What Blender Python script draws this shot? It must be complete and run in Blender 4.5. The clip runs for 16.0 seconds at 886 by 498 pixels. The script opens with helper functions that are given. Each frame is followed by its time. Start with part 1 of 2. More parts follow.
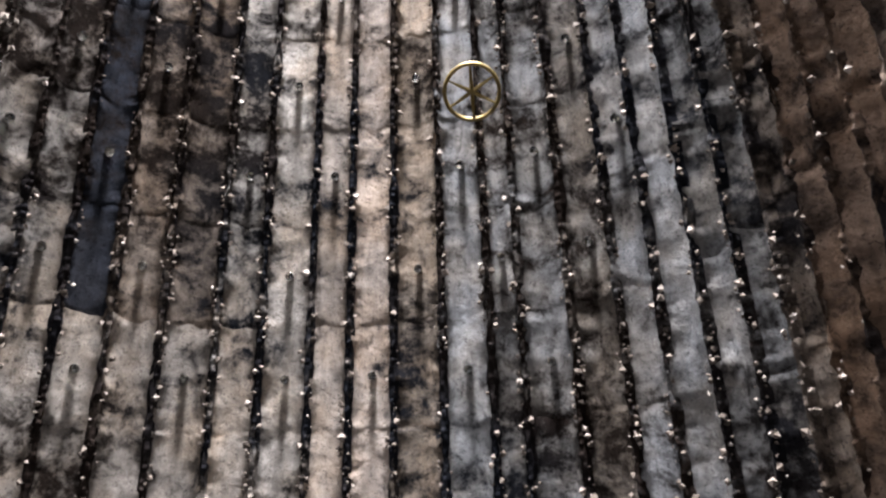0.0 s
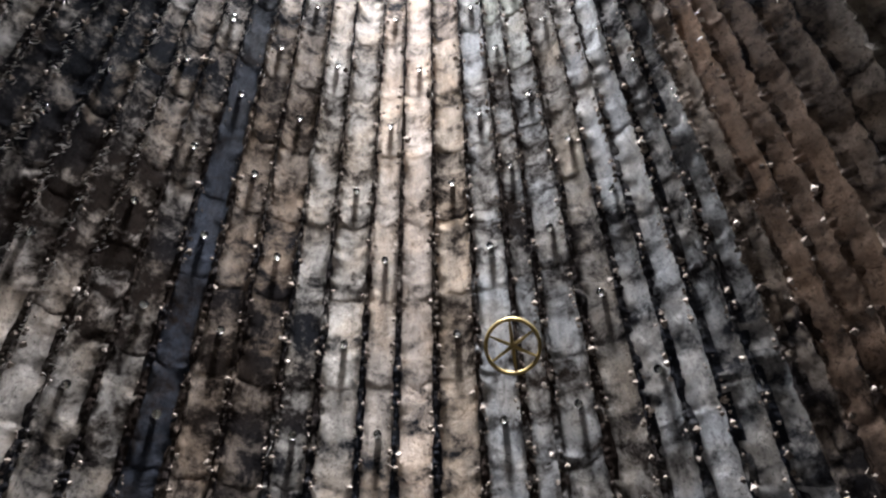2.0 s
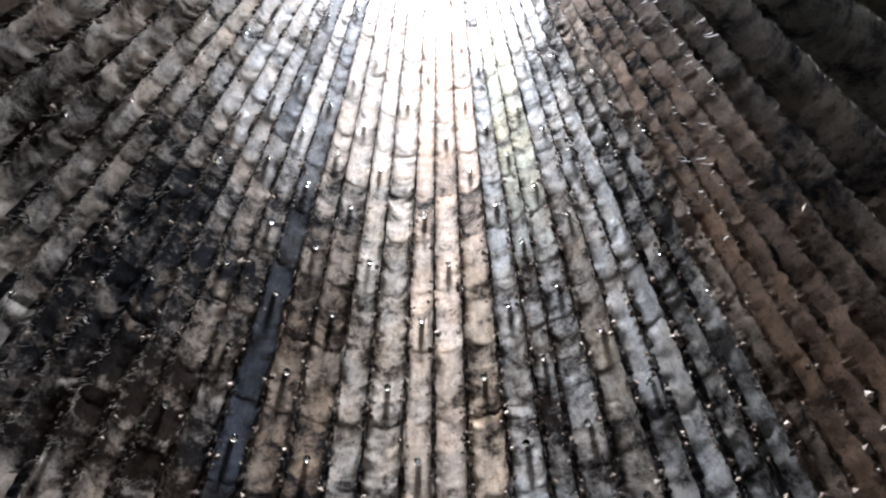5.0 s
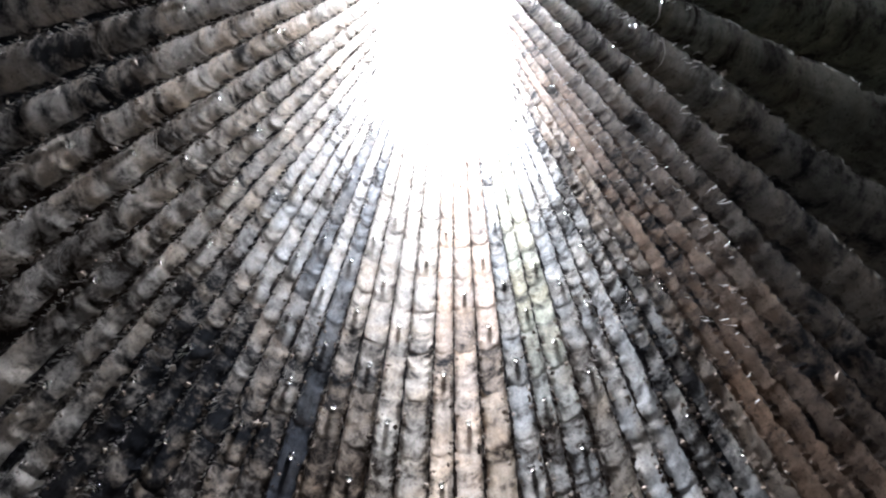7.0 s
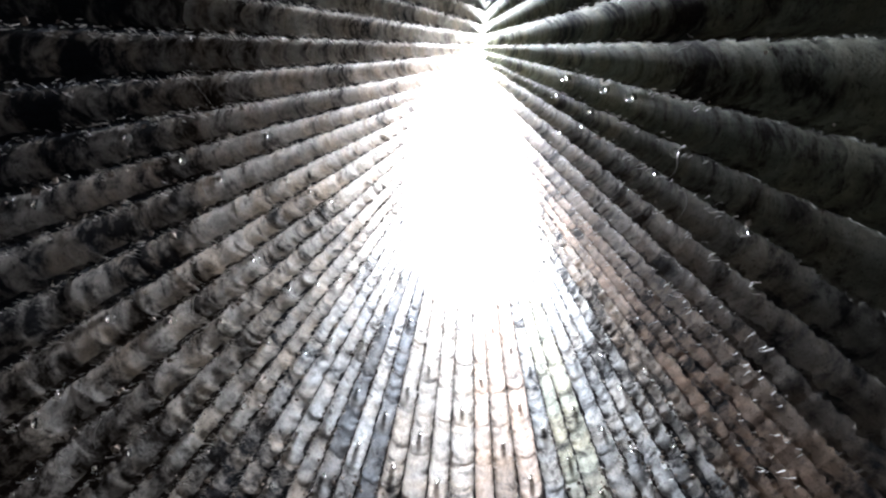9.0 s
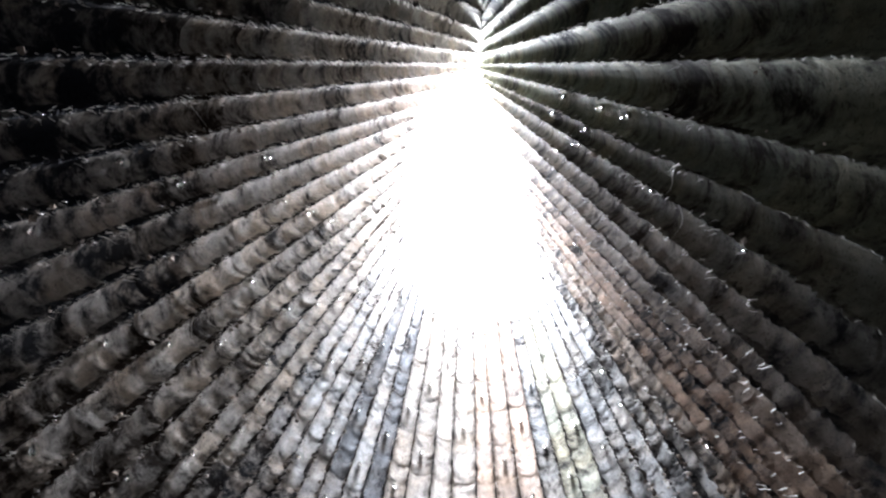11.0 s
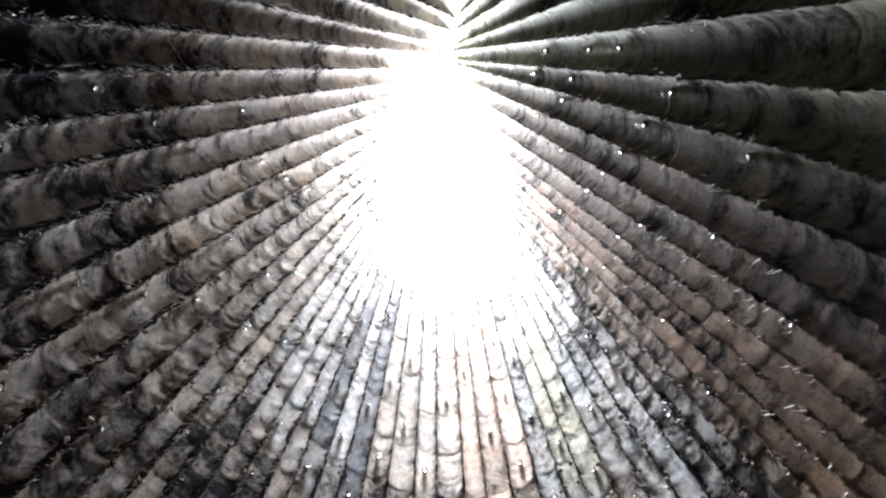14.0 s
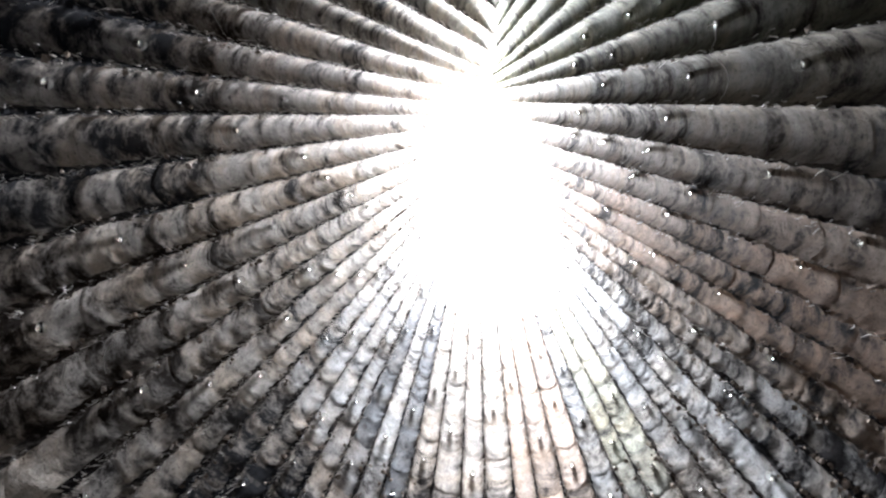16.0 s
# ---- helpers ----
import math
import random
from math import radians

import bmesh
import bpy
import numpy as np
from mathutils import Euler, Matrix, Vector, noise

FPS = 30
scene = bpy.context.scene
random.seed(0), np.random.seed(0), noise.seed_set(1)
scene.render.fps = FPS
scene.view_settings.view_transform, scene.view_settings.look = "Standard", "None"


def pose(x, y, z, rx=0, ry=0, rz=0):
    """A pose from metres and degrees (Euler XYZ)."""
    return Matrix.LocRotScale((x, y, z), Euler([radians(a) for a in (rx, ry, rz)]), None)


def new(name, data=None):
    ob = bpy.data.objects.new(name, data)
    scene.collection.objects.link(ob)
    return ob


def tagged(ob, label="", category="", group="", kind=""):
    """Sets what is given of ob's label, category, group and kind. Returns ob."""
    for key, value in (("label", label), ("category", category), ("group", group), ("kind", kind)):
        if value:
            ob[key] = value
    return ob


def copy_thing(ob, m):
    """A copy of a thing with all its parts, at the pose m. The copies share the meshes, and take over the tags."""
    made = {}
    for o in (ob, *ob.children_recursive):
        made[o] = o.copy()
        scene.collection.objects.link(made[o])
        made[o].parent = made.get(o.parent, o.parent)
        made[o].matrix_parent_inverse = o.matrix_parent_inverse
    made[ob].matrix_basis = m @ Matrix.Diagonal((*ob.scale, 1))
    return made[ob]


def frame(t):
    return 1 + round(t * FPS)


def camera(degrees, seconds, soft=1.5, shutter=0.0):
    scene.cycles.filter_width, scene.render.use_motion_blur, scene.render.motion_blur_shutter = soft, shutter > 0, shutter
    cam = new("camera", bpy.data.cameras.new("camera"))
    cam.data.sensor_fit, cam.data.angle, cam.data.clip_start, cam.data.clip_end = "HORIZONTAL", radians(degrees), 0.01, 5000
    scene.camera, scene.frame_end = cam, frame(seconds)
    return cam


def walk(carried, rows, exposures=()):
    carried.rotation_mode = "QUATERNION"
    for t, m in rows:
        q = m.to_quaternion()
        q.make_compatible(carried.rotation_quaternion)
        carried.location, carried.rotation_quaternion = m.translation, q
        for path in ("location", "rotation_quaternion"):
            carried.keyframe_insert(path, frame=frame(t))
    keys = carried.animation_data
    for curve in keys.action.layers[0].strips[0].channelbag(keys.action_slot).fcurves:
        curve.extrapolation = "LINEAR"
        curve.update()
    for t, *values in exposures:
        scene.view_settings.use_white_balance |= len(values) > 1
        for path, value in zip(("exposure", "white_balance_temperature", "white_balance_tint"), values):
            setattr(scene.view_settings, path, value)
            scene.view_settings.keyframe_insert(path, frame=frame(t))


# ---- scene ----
cam = camera(63.3, 16.0, soft=2.4)
# the path in units of its own length, then metres
METRES, EYE = 1.35, 1.42
ROWS = [
    (0.0, -0.0190, -0.0070, 0.0010, -0.05, 23.4, 1.4),
    (0.17, -0.0200, -0.0075, 0.0013, 0.0, 24.2, 1.2),
    (0.33, -0.0207, -0.0080, 0.0018, 0.35, 36.3, 0.35),
    (0.5, -0.0212, -0.0084, 0.0021, 0.34, 36.9, 0.36),
    (1.0, -0.0239, -0.0176, 0.0105, 1.08, 38.51, 0.43),
    (1.5, -0.0248, -0.0274, 0.0204, 2.24, 40.49, 0.27),
    (2.0, -0.0273, -0.0394, 0.0287, 3.34, 42.71, 0.91),
    (2.5, -0.0316, -0.0486, 0.0331, 3.98, 44.37, 0.32),
    (3.0, -0.0381, -0.059, 0.0391, 4.0, 45.94, 0.09),
    (3.5, -0.045, -0.0641, 0.0481, 4.24, 47.76, -0.13),
    (4.0, -0.0461, -0.0767, 0.0605, 5.01, 50.45, 0.58),
    (6.5, -0.0581, -0.1189, 0.1069, 6.0, 66.17, -0.64),
    (7.0, -0.0579, -0.1335, 0.1113, 6.63, 68.58, -0.76),
    (7.5, -0.0629, -0.1467, 0.1151, 8.07, 70.65, -1.2),
    (8.0, -0.0571, -0.1638, 0.1215, 8.34, 73.6, -1.63),
    (8.5, -0.0552, -0.1781, 0.1264, 9.12, 76.34, -1.87),
    (9.0, -0.0515, -0.1969, 0.1303, 10.04, 79.33, -2.34),
    (11.5, -0.0257, -0.2079, 0.1299, 11.32, 80.61, -2.2),
    (12.0, -0.0051, -0.1967, 0.1228, 12.57, 79.35, -2.88),
    (12.5, -0.0033, -0.165, 0.1248, 13.04, 77.54, -3.36),
    (13.0, -0.0288, -0.1064, 0.132, 12.3, 77.72, -2.56),
    (13.5, -0.091, -0.0285, 0.151, 10.31, 79.34, -0.98),
    (14.0, -0.1688, 0.0395, 0.1675, 11.16, 81.31, 0.36),
    (14.5, -0.2109, 0.1103, 0.1717, 12.44, 82.73, -0.48),
    (15.0, -0.2237, 0.2284, 0.18, 12.7, 83.98, -1.59),
    (15.5, -0.2213, 0.3258, 0.1946, 13.14, 85.69, -3.37),
    (16.0, -0.2377, 0.3939, 0.2013, 12.71, 85.98, -2.98),
]
walk(cam, [(t, pose(METRES * x, METRES * y, EYE + METRES * z, 90 + pitch, roll, yaw)) for t, x, y, z, yaw, pitch, roll in ROWS],
     exposures=[(0.0, 3.56, 6150, 15), (1.0, 3.46, 6100, 13), (4.0, 3.34, 5950, 12), (7.0, 3.2, 5800, 11), (9.0, 3.15, 5700, 9), (12.0, 3.18, 5850, 12), (16.0, 3.24, 5950, 11)])

# ---- light: a pale overcast sky that falls through the open oculus ----
HEIGHT = 12.0
world = bpy.data.worlds.new("overcast_sky")
scene.world = world
world.use_nodes = True
wn = world.node_tree
sky = wn.nodes.new("ShaderNodeTexSky")
sky.sky_type, sky.sun_disc = "NISHITA", False
sky.sun_elevation, sky.sun_rotation = radians(50), radians(200)
wn.nodes["Background"].inputs["Strength"].default_value = 0.15
wn.links.new(sky.outputs["Color"], wn.nodes["Background"].inputs["Color"])

lamp = bpy.data.lights.new("oculus_daylight", "AREA")
lamp.shape, lamp.size, lamp.size_y, lamp.energy = "ELLIPSE", 1.05, 2.3, 1200.0
lamp.color = (1.0, 0.98, 0.96)
lamp_ob = new("oculus_daylight", lamp)
lamp_ob.matrix_world = pose(-0.22, 0.36, HEIGHT + 0.05, 0, 0, 8)


# ---- materials ----
def mat(name):
    m = bpy.data.materials.new(name)
    m.use_nodes = True
    return m, m.node_tree.nodes, m.node_tree.links, m.node_tree.nodes["Principled BSDF"]


def noise_node(n, l, coords, scale, detail=6.0, rough=0.6, distort=0.0):
    t = n.new("ShaderNodeTexNoise")
    t.inputs["Scale"].default_value, t.inputs["Detail"].default_value = scale, detail
    t.inputs["Roughness"].default_value, t.inputs["Distortion"].default_value = rough, distort
    l.new(coords, t.inputs["Vector"])
    return t.outputs["Fac"]


def ramp(n, l, fac, stops):
    r = n.new("ShaderNodeValToRGB")
    while len(r.color_ramp.elements) < len(stops):
        r.color_ramp.elements.new(0.5)
    for e, (p, v) in zip(r.color_ramp.elements, stops):
        e.position, e.color = p, (v, v, v, 1) if isinstance(v, float) else (*v, 1)
    l.new(fac, r.inputs["Fac"])
    return r.outputs["Color"]


def mix(n, l, kind, fac, a, b):
    x = n.new("ShaderNodeMix")
    x.data_type, x.blend_type = "RGBA", kind
    for sock, v in ((x.inputs["Factor"], fac), (x.inputs[6], a), (x.inputs[7], b)):
        if isinstance(v, (float, tuple)):
            sock.default_value = v
        else:
            l.new(v, sock)
    return x.outputs[2]


def charred_concrete():
    """Bare concrete in the object's colour under a coat of soot; the colour's alpha says how much soot, light fall by
    height included.
    """
    m, n, l, b = mat("charred_concrete")
    geo = n.new("ShaderNodeNewGeometry").outputs["Position"]
    info = n.new("ShaderNodeObjectInfo")
    shade = ramp(n, l, info.outputs["Random"], [(0.0, 0.76), (0.45, 0.95), (1.0, 1.11)])
    off = n.new("ShaderNodeVectorMath")
    off.operation = "MULTIPLY_ADD"
    l.new(info.outputs["Random"], off.inputs[0])
    off.inputs[1].default_value = (3.0, 5.0, 4.0)
    l.new(geo, off.inputs[2])
    bare = mix(n, l, "MULTIPLY", 1.0, info.outputs["Color"], shade)
    pale = ramp(n, l, noise_node(n, l, geo, 15.0, 5.0, 0.6), [(0.35, 0.72), (0.65, 1.18)])
    bare = mix(n, l, "MULTIPLY", 1.0, bare, pale)
    rust = ramp(n, l, noise_node(n, l, geo, 3.2, 4.0, 0.6), [(0.42, (1.0, 1.0, 1.0)), (0.62, (1.07, 0.98, 0.88))])
    bare = mix(n, l, "MULTIPLY", 1.0, bare, rust)

    def calc(kind, a, c):
        x = n.new("ShaderNodeMath")
        x.operation = kind
        for sock, v in zip(x.inputs, (a, c)):
            if isinstance(v, float):
                sock.default_value = v
            else:
                l.new(v, sock)
        return x.outputs[0]

    # broad clouds of soot over many pours, patches within a pour, and a fine speckle
    broad = noise_node(n, l, geo, 1.3, 3.0, 0.5)
    patch = noise_node(n, l, geo, 7.5, 7.0, 0.66, 0.5)
    # bands across a print, as the fire crept up it
    flat = n.new("ShaderNodeVectorMath")
    flat.operation = "MULTIPLY"
    l.new(off.outputs[0], flat.inputs[0])
    flat.inputs[1].default_value = (2.6, 2.6, 6.5)
    band = noise_node(n, l, flat.outputs[0], 1.0, 3.0, 0.55, 0.3)
    speck = noise_node(n, l, geo, 30.0, 5.0, 0.75)
    total = calc("ADD", calc("MULTIPLY", broad, 0.55), calc("ADD", calc("ADD", calc("MULTIPLY", patch, 0.84), calc("MULTIPLY", band, 0.55)), calc("MULTIPLY", speck, 0.50)))
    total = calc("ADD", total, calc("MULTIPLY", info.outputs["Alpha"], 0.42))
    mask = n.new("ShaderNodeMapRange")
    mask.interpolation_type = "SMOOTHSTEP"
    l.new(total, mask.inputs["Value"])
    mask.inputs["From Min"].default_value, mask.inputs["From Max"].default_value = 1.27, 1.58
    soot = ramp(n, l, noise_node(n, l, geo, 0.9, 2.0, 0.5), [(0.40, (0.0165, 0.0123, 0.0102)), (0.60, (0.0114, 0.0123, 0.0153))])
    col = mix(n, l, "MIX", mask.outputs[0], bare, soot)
    grit = ramp(n, l, noise_node(n, l, geo, 120.0, 3.0, 0.7), [(0.3, 0.6), (0.6, 1.1)])
    col = mix(n, l, "MULTIPLY", 0.4, col, grit)
    # the grain of the wood, upright
    tall = n.new("ShaderNodeVectorMath")
    tall.operation = "MULTIPLY"
    l.new(off.outputs[0], tall.inputs[0])
    tall.inputs[1].default_value = (38.0, 38.0, 3.2)
    grain = ramp(n, l, noise_node(n, l, tall.outputs[0], 1.0, 4.0, 0.6, 0.4), [(0.32, 0.66), (0.5, 1.0), (0.7, 1.14)])
    col = mix(n, l, "MULTIPLY", 0.7, col, grain)
    # small blow holes and scorched pits
    pits = ramp(n, l, noise_node(n, l, geo, 62.0, 2.0, 0.5, 1.2), [(0.345, 0.25), (0.405, 1.0)])
    col = mix(n, l, "MULTIPLY", 0.65, col, pits)
    # bare fired concrete has a faint sheen at a glancing angle, soot hardly any
    sheen = b
    l.new(col, sheen.inputs["Base Color"])
    sheen.inputs["Roughness"].default_value, sheen.inputs["Specular IOR Level"].default_value = 0.88, 0.055
    b = n.new("ShaderNodeBsdfDiffuse")
    l.new(col, b.inputs["Color"])
    b.inputs["Roughness"].default_value = 0.6
    both = n.new("ShaderNodeMixShader")
    l.new(calc("SUBTRACT", 0.52, calc("MULTIPLY", mask.outputs[0], 0.36)), both.inputs[0])
    l.new(b.outputs[0], both.inputs[1])
    l.new(sheen.outputs[0], both.inputs[2])
    l.new(both.outputs[0], n["Material Output"].inputs["Surface"])
    bump = n.new("ShaderNodeBump")
    bump.inputs["Strength"].default_value, bump.inputs["Distance"].default_value = 0.7, 0.009
    l.new(calc("ADD", noise_node(n, l, geo, 45.0, 6.0, 0.7), calc("MULTIPLY", noise_node(n, l, geo, 14.0, 4.0, 0.6), 0.7)), bump.inputs["Height"])
    l.new(bump.outputs[0], b.inputs["Normal"])
    l.new(bump.outputs[0], sheen.inputs["Normal"])
    return m


def plain(name, col, rough, metal=0.0, vary=0.25, scale=30.0, bump_by=0.3):
    m, n, l, b = mat(name)
    geo = n.new("ShaderNodeNewGeometry").outputs["Position"]
    v = ramp(n, l, noise_node(n, l, geo, scale, 5.0, 0.65), [(0.3, 1.0 - vary), (0.7, 1.0 + vary)])
    l.new(mix(n, l, "MULTIPLY", 1.0, (*col, 1.0), v), b.inputs["Base Color"])
    b.inputs["Roughness"].default_value, b.inputs["Metallic"].default_value = rough, metal
    bump = n.new("ShaderNodeBump")
    bump.inputs["Strength"].default_value, bump.inputs["Distance"].default_value = bump_by, 0.005
    l.new(noise_node(n, l, geo, scale * 3, 4.0, 0.6), bump.inputs["Height"])
    l.new(bump.outputs[0], b.inputs["Normal"])
    return m


CONCRETE = charred_concrete()


def broken_aggregate():
    m, n, l, b = mat("broken_aggregate")
    geo = n.new("ShaderNodeNewGeometry")
    col = ramp(n, l, geo.outputs["Random Per Island"], [(0.0, (0.05, 0.042, 0.036)), (0.5, (0.13, 0.108, 0.09)), (0.85, (0.23, 0.195, 0.168)), (1.0, (0.38, 0.34, 0.30))])
    grit = ramp(n, l, noise_node(n, l, geo.outputs["Position"], 90.0, 4.0, 0.7), [(0.3, 0.6), (0.7, 1.2)])
    n.remove(b)
    b = n.new("ShaderNodeBsdfDiffuse")
    l.new(b.outputs[0], n["Material Output"].inputs["Surface"])
    l.new(mix(n, l, "MULTIPLY", 1.0, col, grit), b.inputs["Color"])
    return m


CRUST = broken_aggregate()
FIBRE = plain("pale_splinter", (0.40, 0.382, 0.356), 0.8)
TOWER = plain("rammed_concrete", (0.42, 0.36, 0.28), 0.9, scale=6.0)
LEAD = plain("poured_lead", (0.05, 0.05, 0.052), 0.6, scale=5.0)
BRASS = plain("old_brass", (0.165, 0.118, 0.034), 0.5, 0.55, vary=0.35, scale=25.0, bump_by=0.15)
STEEL = plain("tarnished_steel", (0.42, 0.41, 0.40), 0.14, 1.0)
GLASS, _n, _l, _b = mat("clear_glass")
_b.inputs["Transmission Weight"].default_value, _b.inputs["Roughness"].default_value = 1.0, 0.0
_b.inputs["Base Color"].default_value, _b.inputs["IOR"].default_value = (0.97, 1.0, 0.99, 1), 1.5


def part(name, bm, material, parent, label=""):
    me = bpy.data.meshes.new(name)
    bm.to_mesh(me)
    bm.free()
    return mesh_part(name, me, material, parent, label)


def mesh_part(name, me, material, parent, label=""):
    if not me.materials:
        me.materials.append(material)
    ob = new(name, me)
    ob.parent = parent
    if label:
        ob["label"] = label
    return ob


# ---- the plan: where the trunks of the burnt-out form stood ----
# the room's outline 4.5 m up, from the passage along one side, round the far end and back
MID = [(-.62, -2.4), (-.95, -1.6), (-1.3, -.95), (-1.6, -.35), (-1.83, .3), (-1.92, .95), (-1.9, 1.65), (-1.74, 2.33),
       (-1.45, 2.67), (-1.05, 2.88), (-.5, 2.96), (.1, 2.87), (.45, 2.72), (.73, 2.46), (.89, 2.02), (.91, 1.5), (.83, .9),
       (.75, .3), (.67, -.4), (.66, -1.2), (.6, -2.2)]
# the oculus
TOP = [(.2, -1.17), (-.15, -.9), (-.45, -.5), (-.65, -.05), (-.75, .35), (-.74, .75), (-.62, 1.15), (-.38, 1.43),
       (-.05, 1.49), (.13, 1.35), (.24, 1.1), (.27, .75), (.27, .35), (.26, -.1), (.24, -.6), (.2, -1.17)]
SEAM = (0.2, -1.17)
MID_Z = 4.5


def along(points, s):
    """A smooth line through the points, at the share s of its length."""
    c = np.array(points, float)
    d = np.r_[0, np.cumsum(np.hypot(*np.diff(c, axis=0).T))]
    s = s * d[-1]
    i = min(max(int(np.searchsorted(d, s, side="right")) - 1, 0), len(c) - 2)
    u = (s - d[i]) / (d[i + 1] - d[i])
    p0, p1, p2, p3 = c[max(i - 1, 0)], c[i], c[i + 1], c[min(i + 2, len(c) - 1)]
    return 0.5 * (2 * p1 + (p2 - p0) * u + (2 * p0 - 5 * p1 + 4 * p2 - p3) * u * u + (3 * p1 - p0 - 3 * p2 + p3) * u ** 3)


# ribs between the trunks: shares of the outline's length
RIBS = [
    .0430, .0590, .0749, .0909, .1069, .1229, .1390, .1551, .1705, .1855, .2005, .2182, .2358, .2534, .2713, .2889,
    .3064, .3211, .3351, .3492, .3647, .3808, .3969, .4130, .4284, .4436, .4596, .4770, .4920, .5089, .5225, .5376,
    .5543, .5699, .5812, .5988, .6150, .6292, .6459, .6616, .6789, .6941, .7094, .7251, .7407, .7567, .7736, .7916,
    .8098, .8257, .8418, .8575, .8738, .8903, .9067, .9231, .9396,
]
# the ribs that reach the oculus, and where on its edge: shares of the edge's length
FIRST = 6
OCULUS = [
    .0020, .0327, .0654, .0972, .1199, .1436, .1704, .1959, .2218, .2397, .2582, .2779, .2976, .3183, .3333, .3443,
    .3553, .3692, .3813, .3977, .4175, .4437, .4650, .4961, .5119, .5327, .5546, .5662, .5880, .6094, .6321, .6549,
    .6760, .6958, .7198, .7428, .7661, .7889, .8126, .8542, .8957, .9272, .9520, .9619, .9830, .9980,
]


def rib_line(j):
    """(point at MID_Z, slope per metre of height, height at which it meets its fellow over the passage)"""
    p = along(MID, RIBS[j])
    i = j - FIRST
    if 0 <= i < len(OCULUS):
        end, q = HEIGHT, along(TOP, OCULUS[i])
    else:
        k = -i if i < 0 else i - len(OCULUS) + 1
        end, q = max(HEIGHT - 0.3 - 1.05 * k, 5.2), np.array(SEAM)
    return p, (q - p) / (end - MID_Z), end


LINES = [rib_line(j) for j in range(len(RIBS))]


def rib_at(j, z):
    p, slope, end = LINES[j]
    if z < MID_Z:
        slope = slope * min(1.0, 0.22 / max(float(np.hypot(*slope)), 1e-4))
    return p + slope * (min(z, end) - MID_Z)


# ---- the fluted wall, trunk by trunk and pour by pour ----
POUR = 0.5
NU = 11


# base colours of the bare concrete and the share of soot on it; some of HIGH's carry light as well
SHADES = {
    "soot": (.315, .285, .262, .66), "haze": (.33, .333, .343, .44), "blue": (.028, .032, .043, .34), "slate": (.115, .122, .137, .28), "umber": (.22, .182, .152, .56),
    "mottled": (.34, .318, .294, .42), "fog": (.262, .247, .234, .36), "pale": (.37, .342, .312, .30), "chalk": (.262, .246, .232, .22), "warm": (.39, .343, .303, .16),
    "rose": (.39, .338, .298, .08), "blush": (.268, .226, .199, .08), "ochre": (.30, .252, .206, .34), "clay": (.238, .200, .177, .14), "ice": (.30, .306, .315, .18),
    "lead": (.24, .241, .244, .46), "dun": (.22, .203, .186, .46), "ash": (.28, .284, .292, .28), "frost": (.218, .225, .234, .22), "moss": (.24, .247, .210, .20),
    "bark": (.20, .168, .143, .40), "rust": (.165, .117, .087, .26),
}
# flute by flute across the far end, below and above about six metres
# HIGH has light painted in: far flutes toned down against glow, haze lifted as glare
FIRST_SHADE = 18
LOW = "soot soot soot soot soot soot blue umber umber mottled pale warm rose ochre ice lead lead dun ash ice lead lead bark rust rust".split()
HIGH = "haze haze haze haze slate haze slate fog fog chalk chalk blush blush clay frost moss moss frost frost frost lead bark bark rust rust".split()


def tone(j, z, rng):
    """Base colour and share of soot of one pour: sooty pale, blue-black, bare warm, cold grey, rust brown; height
    shifts imitate light.
    """
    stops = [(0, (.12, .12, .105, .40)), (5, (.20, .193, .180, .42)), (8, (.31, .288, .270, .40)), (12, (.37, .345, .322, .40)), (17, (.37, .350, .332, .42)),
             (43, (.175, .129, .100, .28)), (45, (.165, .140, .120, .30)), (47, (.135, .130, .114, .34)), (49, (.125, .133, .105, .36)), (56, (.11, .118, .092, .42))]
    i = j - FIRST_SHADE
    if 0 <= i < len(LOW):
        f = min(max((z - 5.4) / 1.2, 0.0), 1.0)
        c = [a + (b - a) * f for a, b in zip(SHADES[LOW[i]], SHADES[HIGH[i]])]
    else:
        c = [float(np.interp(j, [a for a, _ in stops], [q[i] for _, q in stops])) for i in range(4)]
    # light put into the soot share: extra low down for shade, less high up for glare
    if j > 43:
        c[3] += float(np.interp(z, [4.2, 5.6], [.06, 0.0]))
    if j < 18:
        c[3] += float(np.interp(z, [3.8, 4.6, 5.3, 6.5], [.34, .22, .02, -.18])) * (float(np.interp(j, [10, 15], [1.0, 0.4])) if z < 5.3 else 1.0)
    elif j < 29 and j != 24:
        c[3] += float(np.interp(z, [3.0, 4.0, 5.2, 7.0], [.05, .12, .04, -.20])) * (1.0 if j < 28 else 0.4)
    if z < 2.5 and j < 28:
        c = [.33, .298, .266, .30]
    elif z < 3.5 and 19 <= j <= 21:
        c = [.34, .312, .286, .22]
    elif z < 3.5 and 22 <= j < 24:
        c = [.32, .298, .276, .46]
    f = rng.uniform(0.88, 1.08)
    return c[0] * f, c[1] * f, c[2] * f, min(max(c[3] + rng.gauss(0, 0.06), 0.0), 1.0)


def depth(j):
    """How deep a print is, in shares of its width."""
    return float(np.interp(j, [17, 23, 38, 43], [.50, .36, .36, .46]))


STEPS = [0.0, 0.012, 0.03, 0.055] + [0.09 + 0.0563 * i for i in range(16)] + [0.97, 1.0]


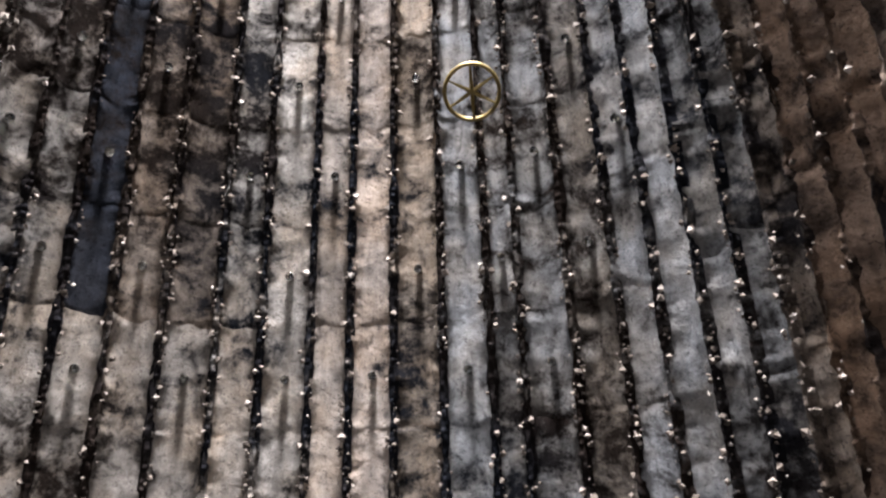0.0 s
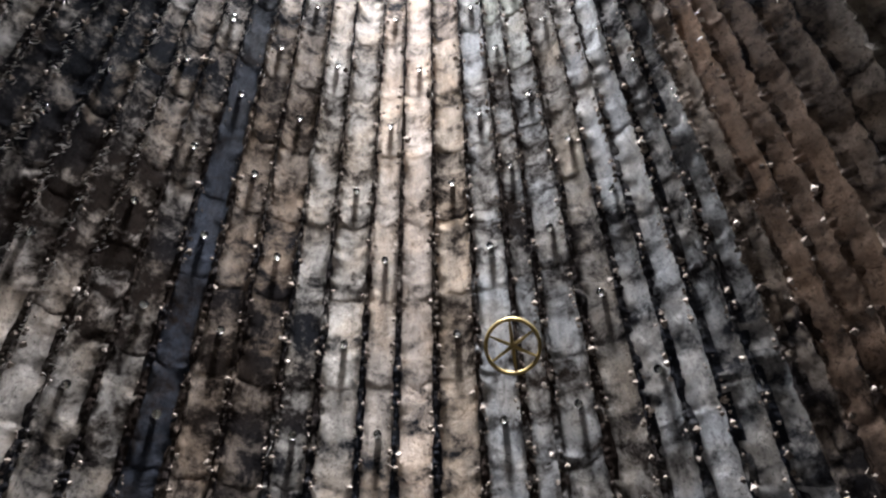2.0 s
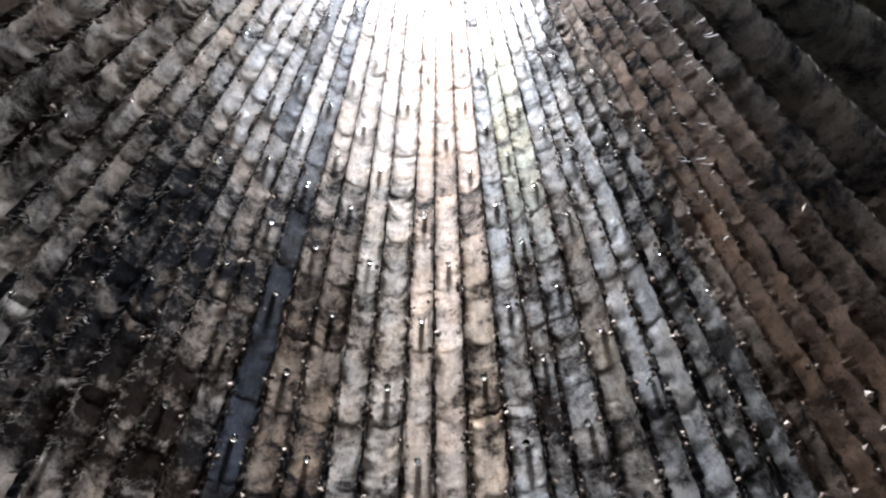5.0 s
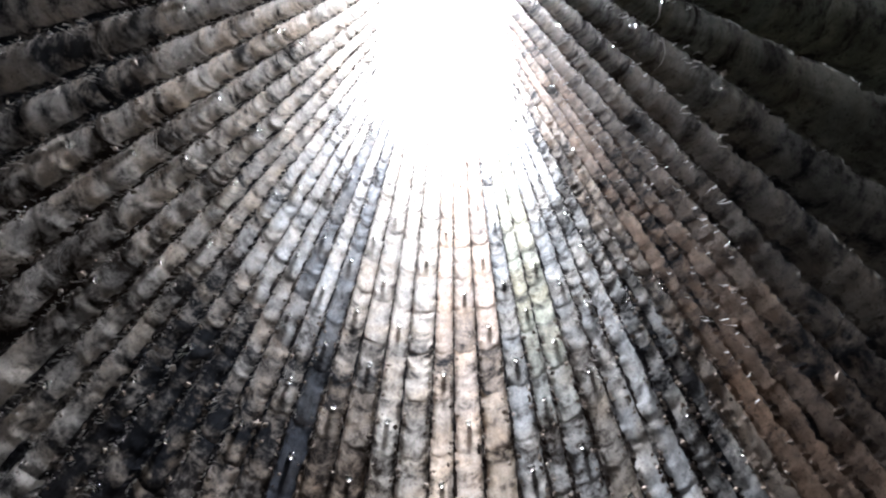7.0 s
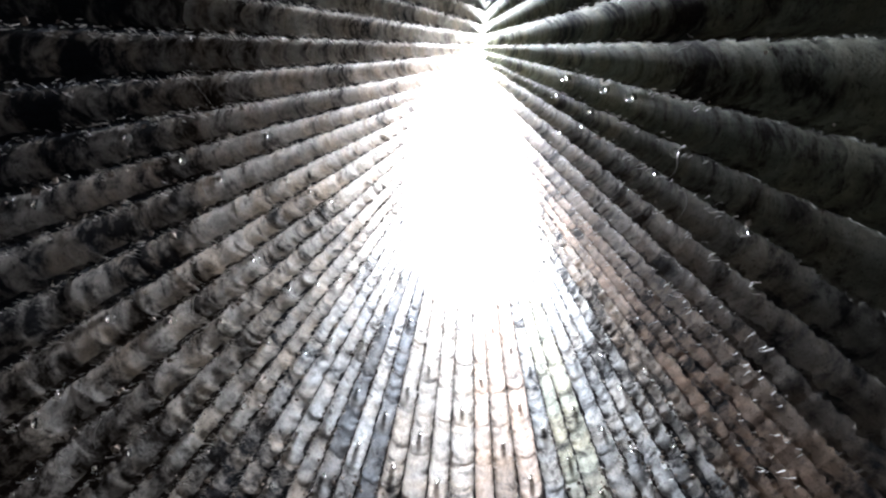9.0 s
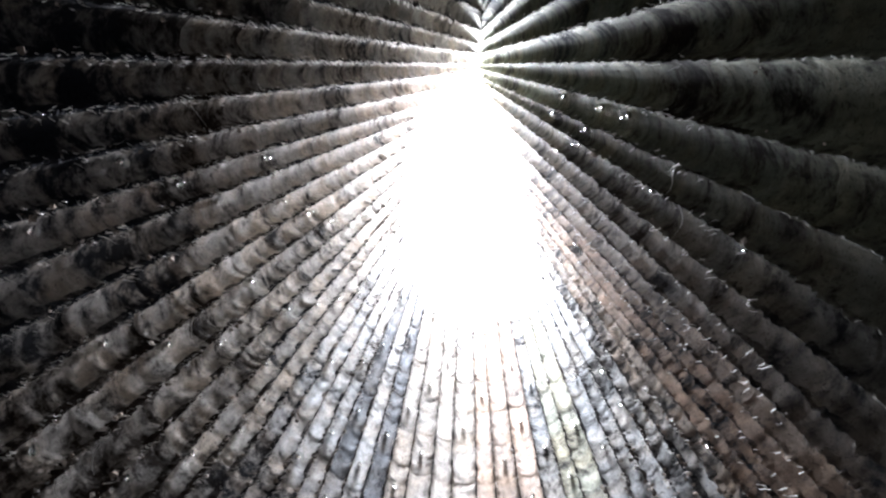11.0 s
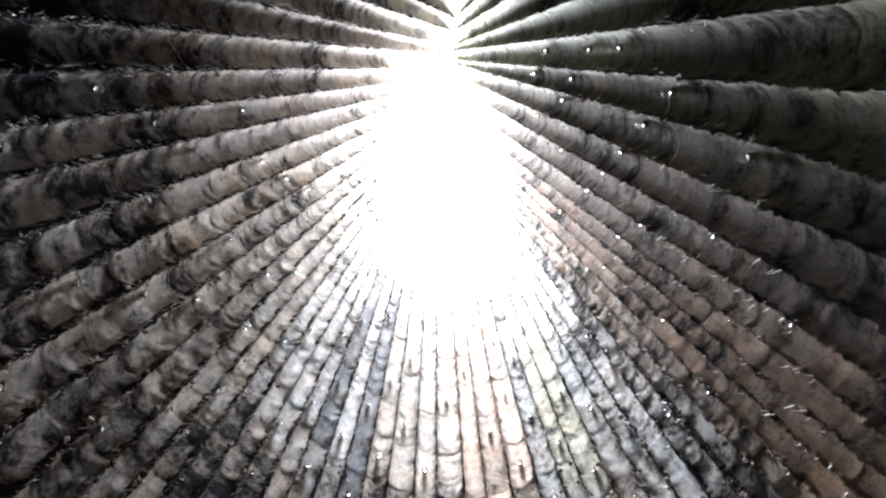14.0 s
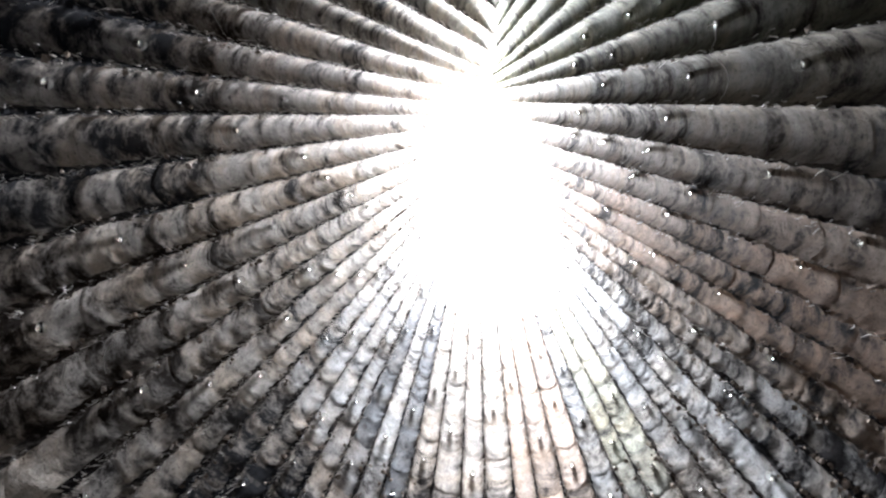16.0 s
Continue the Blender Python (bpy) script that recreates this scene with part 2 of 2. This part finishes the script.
def pour_mesh(j, k, rng, rough, s_calm):
    """One day's pour between two ribs: the hollow print of a trunk, with uneven lips above and below."""
    z0, z1 = k * POUR, (k + 1) * POUR
    push = rng.gauss(0, 0.0010) if rng.random() < 0.82 else rng.uniform(-0.008, 0.007)
    taper = rng.gauss(0, 0.002)
    calm = 1.0
    if s_calm:
        push, taper, calm = push * 0.3, taper * 0.3, 0.3
    verts, faces = [], []
    lip = (0.4 if s_calm else 1.0) * (0.002 + 0.017 * rng.random() ** 2) * float(np.interp(z0, [3.4, 5.0], [0.35, 1.0]))
    rows = [(-1, 0.0), (0, 0.0)] + [(0, v) for v in STEPS] + [(0, 1.0), (1, 1.0)]
    seed = 31.7 * j
    for rim, v in rows:
        for i in range(NU + 1):
            u = i / NU
            lo = z0 + 0.030 * noise.noise((u * 3.4 + seed, k * 7.3, 1.0))
            hi = z1 + 0.030 * noise.noise((u * 3.4 + seed, (k + 1) * 7.3, 1.0))
            z = min(lo + (hi - lo) * v, HEIGHT)
            a, b = rib_at(j, z), rib_at(j + 1, z)
            w = b - a
            true_width = math.hypot(w[0], w[1])
            a, b = a + w * calm * (0.09 * noise.noise((z * 6.0, seed, 2.0)) + 0.085 * noise.noise((z * 27.0, seed, 7.0))), b + w * calm * (0.09 * noise.noise((z * 6.0, seed, 12.0)) + 0.085 * noise.noise((z * 27.0, seed, 17.0)))
            w = b - a
            width = math.hypot(w[0], w[1])
            out = np.array((0.0, 0.0)) if width < 1e-4 else np.array((-w[1], w[0])) / width
            across = abs(2 * u - 1)
            deep = depth(j) * true_width * (1 - across ** 2) ** 0.5
            # the cold joint: the lower lip of a pour curls back
            deep += lip * max(0.0, 1 - v / (0.045 + 0.02 * noise.noise((u * 5 + seed, k * 3.1, 8.0)))) ** 1.4
            lump = 0.0045 * noise.noise((u * 2 + seed, z * 1.6, 5.0)) + 0.0016 * noise.noise((u * 6 + seed, z * 9.0, 9.0)) \
                + 0.0008 * noise.noise((u * 11 + seed, z * 31.0, 3.0))
            edge = 1 - across ** 6
            deep += (push + taper * (v - 0.5) + lump * rough) * edge * min(1.0, width / 0.15) + ((0.010 if calm == 1.0 else 0.006) if rim else 0.0)
            p = a + w * u + out * deep
            verts.append((p[0], p[1], z))
    for r in range(len(rows) - 1):
        if r in (1, len(rows) - 3):
            continue
        for i in range(NU):
            q = r * (NU + 1) + i
            faces.append((q, q + 1, q + NU + 2, q + NU + 1))
    me = bpy.data.meshes.new("pour_layer")
    me.from_pydata(verts, [], faces)
    me.polygons.foreach_set("use_smooth", [True] * len(faces))
    return me


def rib_mesh(j, rng):
    """The ragged fin of concrete that ran out between two trunks."""
    end = LINES[j][2]
    verts, faces = [], []
    n = int(end / 0.016)
    lo, hi = max(j - 1, 0), min(j + 1, len(LINES) - 1)
    for i in range(n + 1):
        z = end * i / n
        p = rib_at(j, z)
        t = rib_at(hi, z) - rib_at(lo, z)
        t = t / max(np.hypot(*t), 1e-4)
        out = np.array((-t[1], t[0]))
        ragged = noise.noise((j * 13.1, z * 9.0, 2.0)) + 0.6 * noise.noise((j * 13.1, z * 31.0, 4.0))
        tip = 0.005 + 0.020 * max(ragged, -0.2) + 0.016 * max(noise.noise((j * 13.1, z * 64.0, 5.0)), -0.2)
        half = max(0.004, (float(np.interp(z, [3.5, 5.5], [0.022, 0.016])) + 0.013 * noise.noise((j * 7.7, z * 8.0, 8.0)) + 0.008 * noise.noise((j * 7.7, z * 29.0, 4.0))) * (0.36 if j > 40 else 1.0) * float(np.interp(z, [3.0, 5.0, 8.0], [1.0, 0.75, 0.32])))
        side = 0.016 * noise.noise((j * 3.3, z * 14.0, 6.0)) + 0.010 * noise.noise((j * 3.3, z * 55.0, 8.0))
        for du, dn in ((-half, 0.03), (-half * 0.45 + side * 0.5, -tip * 0.5), (side, -tip), (half * 0.45 + side * 0.5, -tip * 0.5), (half, 0.03)):
            q = p + t * du + out * dn
            verts.append((q[0], q[1], z))
    for i in range(n):
        for c in range(4):
            a = 5 * i + c
            faces.append((a, a + 1, a + 6, a + 5))
    me = bpy.data.meshes.new("flute")
    me.from_pydata(verts, [], faces)
    return me


def crust_mesh(j, rng, count, size, spike):
    """Crumbs of aggregate, or thin splinters, that stick to a rib."""
    end = LINES[j][2]
    verts, faces = [], []
    lo, hi = max(j - 1, 0), min(j + 1, len(LINES) - 1)
    low, high = (1.0 if j < 23 else 5.4 if j < 41 else 4.0, end - 0.02) if spike else (1.0, min(end - 0.02, 6.4))
    for _ in range(int(count * (high - low))):
        z = rng.uniform(low, high)
        p = rib_at(j, z)
        t = rib_at(hi, z) - rib_at(lo, z)
        t = t / max(np.hypot(*t), 1e-4)
        out = np.array((-t[1], t[0]))
        if not spike:
            # crumbs hang in clusters at the two lips of a seam
            edge = rng.choice((-1, 1))
            if noise.noise((j * 5.1 + edge, z * 5.0, 3.0)) + rng.uniform(-.25, .25) < -0.05:
                continue
            c = p + t * edge * rng.gauss(0.022, 0.008) + out * rng.uniform(-0.012, 0.010)
        else:
            c = p + t * rng.gauss(0, 0.014) + out * rng.uniform(-0.012, 0.010)
        c = Vector((c[0], c[1], z))
        base = len(verts)
        if spike:
            way = Vector((-out[0] + t[0] * rng.uniform(-.5, .5), -out[1] + t[1] * rng.uniform(-.5, .5), rng.uniform(-0.5, 0.4))).normalized()
            side = way.orthogonal().normalized() * rng.uniform(0.0013, 0.0030)
            up = way.cross(side)
            length = rng.uniform(0.012, 0.028) + 0.032 * rng.random() ** 3
            bend = Vector((rng.uniform(-.4, .4), rng.uniform(-.4, .4), rng.uniform(-.3, .6))) * length
            mid = c + way * length * 0.6
            tip = c + way * length * 0.9 + bend
            for o, g in ((c, 1.0), (mid, 0.7)):
                verts += [o + side * g, o - side * 0.5 * g + up * g, o - side * 0.5 * g - up * g]
            verts.append(tip)
            for q in range(3):
                e, f = base + q, base + (q + 1) % 3
                faces += [(e, f, f + 3, e + 3), (e + 3, f + 3, base + 6)]
        else:
            r = size * (0.28 + 0.95 * rng.random() ** 3.0)
            axes = [Vector((1, 0, 0)), Vector((0, 1, 0)), Vector((0, 0, 1))]
            turn = Euler((rng.uniform(0, 6), rng.uniform(0, 6), rng.uniform(0, 6))).to_matrix()
            for ax in axes:
                for sgn in (1, -1):
                    verts.append(c + turn @ ax * sgn * r * rng.uniform(0.6, 1.2))
            faces += [tuple(base + q for q in f) for f in ((0, 2, 4), (2, 1, 4), (1, 3, 4), (3, 0, 4), (2, 0, 5), (1, 2, 5), (3, 1, 5), (0, 3, 5))]
    me = bpy.data.meshes.new("crust")
    me.from_pydata([tuple(v) for v in verts], [], faces)
    return me


walls = {}
for key, label in (("wall_left", "fluted concrete wall with sooty pale prints of tree trunks"),
                   ("wall_far", "rounded fluted concrete wall, bare warm and grey bands between soot"),
                   ("wall_right", "dark brown sooty fluted concrete wall leaning inwards")):
    walls[key] = tagged(new(key), label, "wall", kind="structure")

for j in range(len(LINES) - 1):
    rng = random.Random(100 + j)
    wall = walls["wall_left" if j < 23 else "wall_far" if j < 40 else "wall_right"]
    rib = mesh_part("flute", rib_mesh(j, rng), CONCRETE, wall)
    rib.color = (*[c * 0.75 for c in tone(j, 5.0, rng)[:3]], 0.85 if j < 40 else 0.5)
    rough = float(np.interp(j, [20, 23, 27, 31, 35, 37, 40, 41], [1.3, 1.7, .8, .6, 1.1, 3.6, 4.2, 1.6]))
    top = max(LINES[j][2], LINES[j + 1][2])
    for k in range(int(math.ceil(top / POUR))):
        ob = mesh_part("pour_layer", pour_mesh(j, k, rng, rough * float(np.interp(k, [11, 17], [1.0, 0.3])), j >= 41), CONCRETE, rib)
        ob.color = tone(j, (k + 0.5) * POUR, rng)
    mesh_part("aggregate_crumbs", crust_mesh(j, rng, float(np.interp(j, [10, 23, 26, 35, 39, 42, 44], [8, 40, 75, 90, 100, 30, 2])), 0.019, False), CRUST, rib, "pale broken aggregate along the rib")["kind"] = "stuff"
    mesh_part("splinters", crust_mesh(j, rng, float(np.interp(j, [18, 23, 36, 41, 45], [60, 45, 36, 3, 14])), 0, True), FIBRE, rib, "pale thin splinters on the rib")["kind"] = "stuff"


# ---- the tower round it ----
def prism(outer, z0, z1):
    bm = bmesh.new()
    lo = [bm.verts.new((x, y, z0)) for x, y in outer]
    hi = [bm.verts.new((x, y, z1)) for x, y in outer]
    bm.faces.new(hi)
    bm.faces.new(list(reversed(lo)))
    for i in range(len(outer)):
        k = (i + 1) % len(outer)
        bm.faces.new((lo[i], lo[k], hi[k], hi[i]))
    return bm


OUTER = [(-3.6, -4.2), (2.6, -4.2), (3.4, 1.0), (0.6, 5.4), (-3.2, 4.6)]
tower = tagged(new("outer_wall"), "plain rammed concrete shell of the tower", "wall", kind="structure")
for i, (x0, y0) in enumerate(OUTER):
    x1, y1 = OUTER[(i + 1) % 5]
    d = Vector((x1 - x0, y1 - y0)).normalized() * 0.003
    nrm = Vector((d.y, -d.x)).normalized() * 0.3
    part("facade", prism([(x0 + d.x, y0 + d.y), (x0 + nrm.x, y0 + nrm.y), (x1 + nrm.x, y1 + nrm.y), (x1 - d.x, y1 - d.y)], 0.0, HEIGHT), TOWER, tower)

floor = part("floor", prism(OUTER, -0.15, 0.0), LEAD, None)
tagged(floor, "dull grey poured lead floor", "floor", kind="structure")

bm = bmesh.new()
edge = [along(TOP, i / 60) for i in range(60)]
for z in (HEIGHT, HEIGHT + 0.08):
    ring = [bm.verts.new((p[0] * 1.04, p[1] * 1.04, z)) for p in edge]
    mid = Vector((-0.1, 0.3))
    far = []
    for p in edge:
        d = Vector((p[0], p[1])) - mid
        best = 20.0
        for i in range(5):
            a, b = Vector(OUTER[i]), Vector(OUTER[(i + 1) % 5])
            e = b - a
            den = d.x * e.y - d.y * e.x
            if abs(den) > 1e-6:
                t = ((a.x - mid.x) * e.y - (a.y - mid.y) * e.x) / den
                if t > 0:
                    best = min(best, t)
        far.append(bm.verts.new((mid.x + d.x * best, mid.y + d.y * best, z)))
    for i in range(60):
        k = (i + 1) % 60
        bm.faces.new((ring[i], ring[k], far[k], far[i]))
roof = part("ceiling", bm, TOWER, None)
tagged(roof, "flat concrete tower top round the open oculus", "ceiling", kind="structure")

bm = prism([(-1.6, -2.75), (1.4, -2.75), (1.4, -2.6), (-1.6, -2.6)], 0.0, HEIGHT - 0.01)
tagged(part("wall_back", bm, TOWER, None), "plain concrete wall closing the passage", "wall", kind="structure")


# ---- glass beads in the tie holes ----
def flute_point(j, z, extra=0.0):
    a, b = rib_at(j, z), rib_at(j + 1, z)
    w = b - a
    width = max(float(np.hypot(*w)), 1e-4)
    out = np.array((-w[1], w[0])) / width
    p = a + w * 0.5 + out * (depth(j) * width + extra)
    return Vector((p[0], p[1], z)), Vector((out[0], out[1], 0.0))


def bead():
    thing = tagged(new("glass_bead"), "clear round glass bead plugging a tie hole in the concrete", "glass bead", "glass beads in the wall")
    bm = bmesh.new()
    bmesh.ops.create_uvsphere(bm, u_segments=16, v_segments=10, radius=0.0225)
    for f in bm.faces:
        f.smooth = True
    part("glass_ball", bm, GLASS, thing)
    bm = bmesh.new()
    bmesh.ops.create_cone(bm, cap_ends=True, segments=16, radius1=0.018, radius2=0.018, depth=0.07,
                          matrix=Matrix.Translation((0, 0.045, 0)) @ Matrix.Rotation(radians(90), 4, "X"))
    part("sleeve", bm, STEEL, thing, "dark tarnished steel tube behind the bead")
    return thing


first = None
# flutes that hold a bead, pour by pour
BEADS = {
    4: "22 24 26 28 30 32 34", 5: "20 23 25 28 31 33 35", 6: "20 22 24 27 29 32 34 36", 7: "18 20 23 25 28 31 35 38",
    8: "9 13 16 19 22 24 26 29 32 34 36 39 44 47", 9: "8 12 15 18 20 23 25 28 31 33 35 38 43 45 48", 10: "9 13 16 19 22 24 26 29 32 34 37 40 47 49",
    11: "10 14 17 20 23 25 27 30 33 35 38 41 44 46 49", 12: "9 13 16 20 22 24 26 29 32 34 36 39 43 45 48", 13: "11 15 18 21 23 25 27 31 33 35 37 41 44 47 49",
    14: "12 16 19 22 24 26 30 32 34 37 40 45 48", 15: "13 17 21 25 28 31 35 38 42 46", 16: "14 18 22 26 29 32 36 41 45", 17: "16 20 24 27 31 35 39", 18: "18 22 26 30 34 38",
}
for k, flutes in BEADS.items():
    z = POUR * (k + 0.5)
    for j in map(int, flutes.split()):
        if z > min(LINES[j][2], LINES[j + 1][2]) - 0.3:
            continue
        spot, out = flute_point(j, z, -0.034)
        m = Matrix.Translation(spot) @ Matrix.Rotation(math.atan2(out.y, out.x) - math.pi / 2, 4, "Z")
        if first is None:
            first = bead()
            first.matrix_basis = m
        else:
            copy_thing(first, m)


# ---- the brass wheel ----
def brass_wheel(spot, facing):
    thing = tagged(new("brass_wheel"), "small cast brass wheel with six spokes tilted off the wall", "wheel")
    bm = bmesh.new()
    R, n = 0.132, 48
    prof = [(-.009, -.006), (.009, -.006), (.010, .004), (.004, .010), (-.004, .010), (-.010, .004)]
    ring = []
    for i in range(n):
        a = 2 * math.pi * i / n
        ring.append([bm.verts.new(((R + r) * math.cos(a), -h, (R + r) * math.sin(a))) for r, h in prof])
    for i in range(n):
        for q in range(6):
            bm.faces.new((ring[i][q], ring[(i + 1) % n][q], ring[(i + 1) % n][(q + 1) % 6], ring[i][(q + 1) % 6])).smooth = True
    part("rim", bm, BRASS, thing)
    bm = bmesh.new()
    bmesh.ops.create_cone(bm, cap_ends=True, segments=20, radius1=0.020, radius2=0.013, depth=0.03,
                          matrix=Matrix.Rotation(radians(90), 4, "X"))
    part("hub", bm, BRASS, thing)
    for i in range(6):
        bm = bmesh.new()
        a, b = 0.010, R - 0.004
        v = []
        for x, wide, dn in ((a, .010, .008), (b, .0045, .005)):
            for y, z in ((-dn, -wide), (-dn * 1.4, 0), (-dn, wide), (dn * .5, wide), (dn * .5, -wide)):
                v.append(bm.verts.new((x, y, z)))
        for q in range(5):
            bm.faces.new((v[q], v[(q + 1) % 5], v[5 + (q + 1) % 5], v[5 + q]))
        bm.faces.new(v[:5])
        bm.faces.new(v[5:])
        sp = part("spoke", bm, BRASS, thing)
        sp.matrix_basis = Matrix.Rotation(radians(90 + 60 * i), 4, "Y")
    bm = bmesh.new()
    bmesh.ops.create_cone(bm, cap_ends=True, segments=10, radius1=0.006, radius2=0.006, depth=0.22,
                          matrix=Matrix.Translation((0, 0.11, 0)) @ Matrix.Rotation(radians(90), 4, "X"))
    part("stud", bm, STEEL, thing)
    thing.matrix_basis = Matrix.Translation(spot) @ Matrix.Rotation(facing, 4, "Z") @ Matrix.Rotation(radians(30), 4, "X")
    return thing


brass_wheel(Vector((0.166, 2.86, 3.483)), radians(-8))


# ---- wisps of old fibre across the prints ----
def wisp(a, za, b, zb, seed):
    """A thin dry strand from one place on the wall to another: flute numbers with fractions, and heights."""
    rng = random.Random(seed)
    bm = bmesh.new()
    rings, n = [], 26
    for i in range(n + 1):
        f = i / n
        c, z = a + (b - a) * f, za + (zb - za) * f + 0.012 * math.sin(5 * f + seed) + rng.gauss(0, 0.002)
        j = int(c)
        u = c - j
        p, q = rib_at(j, z), rib_at(j + 1, z)
        w = q - p
        width = float(np.hypot(*w))
        out = np.array((-w[1], w[0])) / width
        p = p + w * u + out * (depth(j) * width * (1 - (2 * u - 1) ** 2) ** 0.5 * 0.8 - 0.016)
        r = 0.0042 * (1 - 0.75 * f)
        rings.append([bm.verts.new((p[0] + r * out[0] * math.cos(t), p[1] + r * out[1] * math.cos(t), z + r * math.sin(t))) for t in (0.0, 1.57, 3.14, 4.71)])
    for lo, hi in zip(rings, rings[1:]):
        for q in range(4):
            bm.faces.new((lo[q], lo[(q + 1) % 4], hi[(q + 1) % 4], hi[q]))
    return tagged(part("fibre_strand", bm, FIBRE, None), "thin pale dry strand caught across the sooty concrete", "fibre", "dry strands on the wall")


for i, ends in enumerate(((48.5, 4.72, 47.95, 4.76), (47.8, 4.79, 47.05, 4.83), (12.5, 5.44, 13.1, 5.49), (13.2, 5.46, 13.7, 5.42), (7.3, 5.2, 7.95, 5.36),
                          (6.8, 5.81, 7.4, 5.77), (10.45, 5.5, 10.95, 5.6), (14.2, 4.3, 14.85, 4.34), (14.3, 4.59, 14.75, 4.51))):
    wisp(*ends, i + 1)
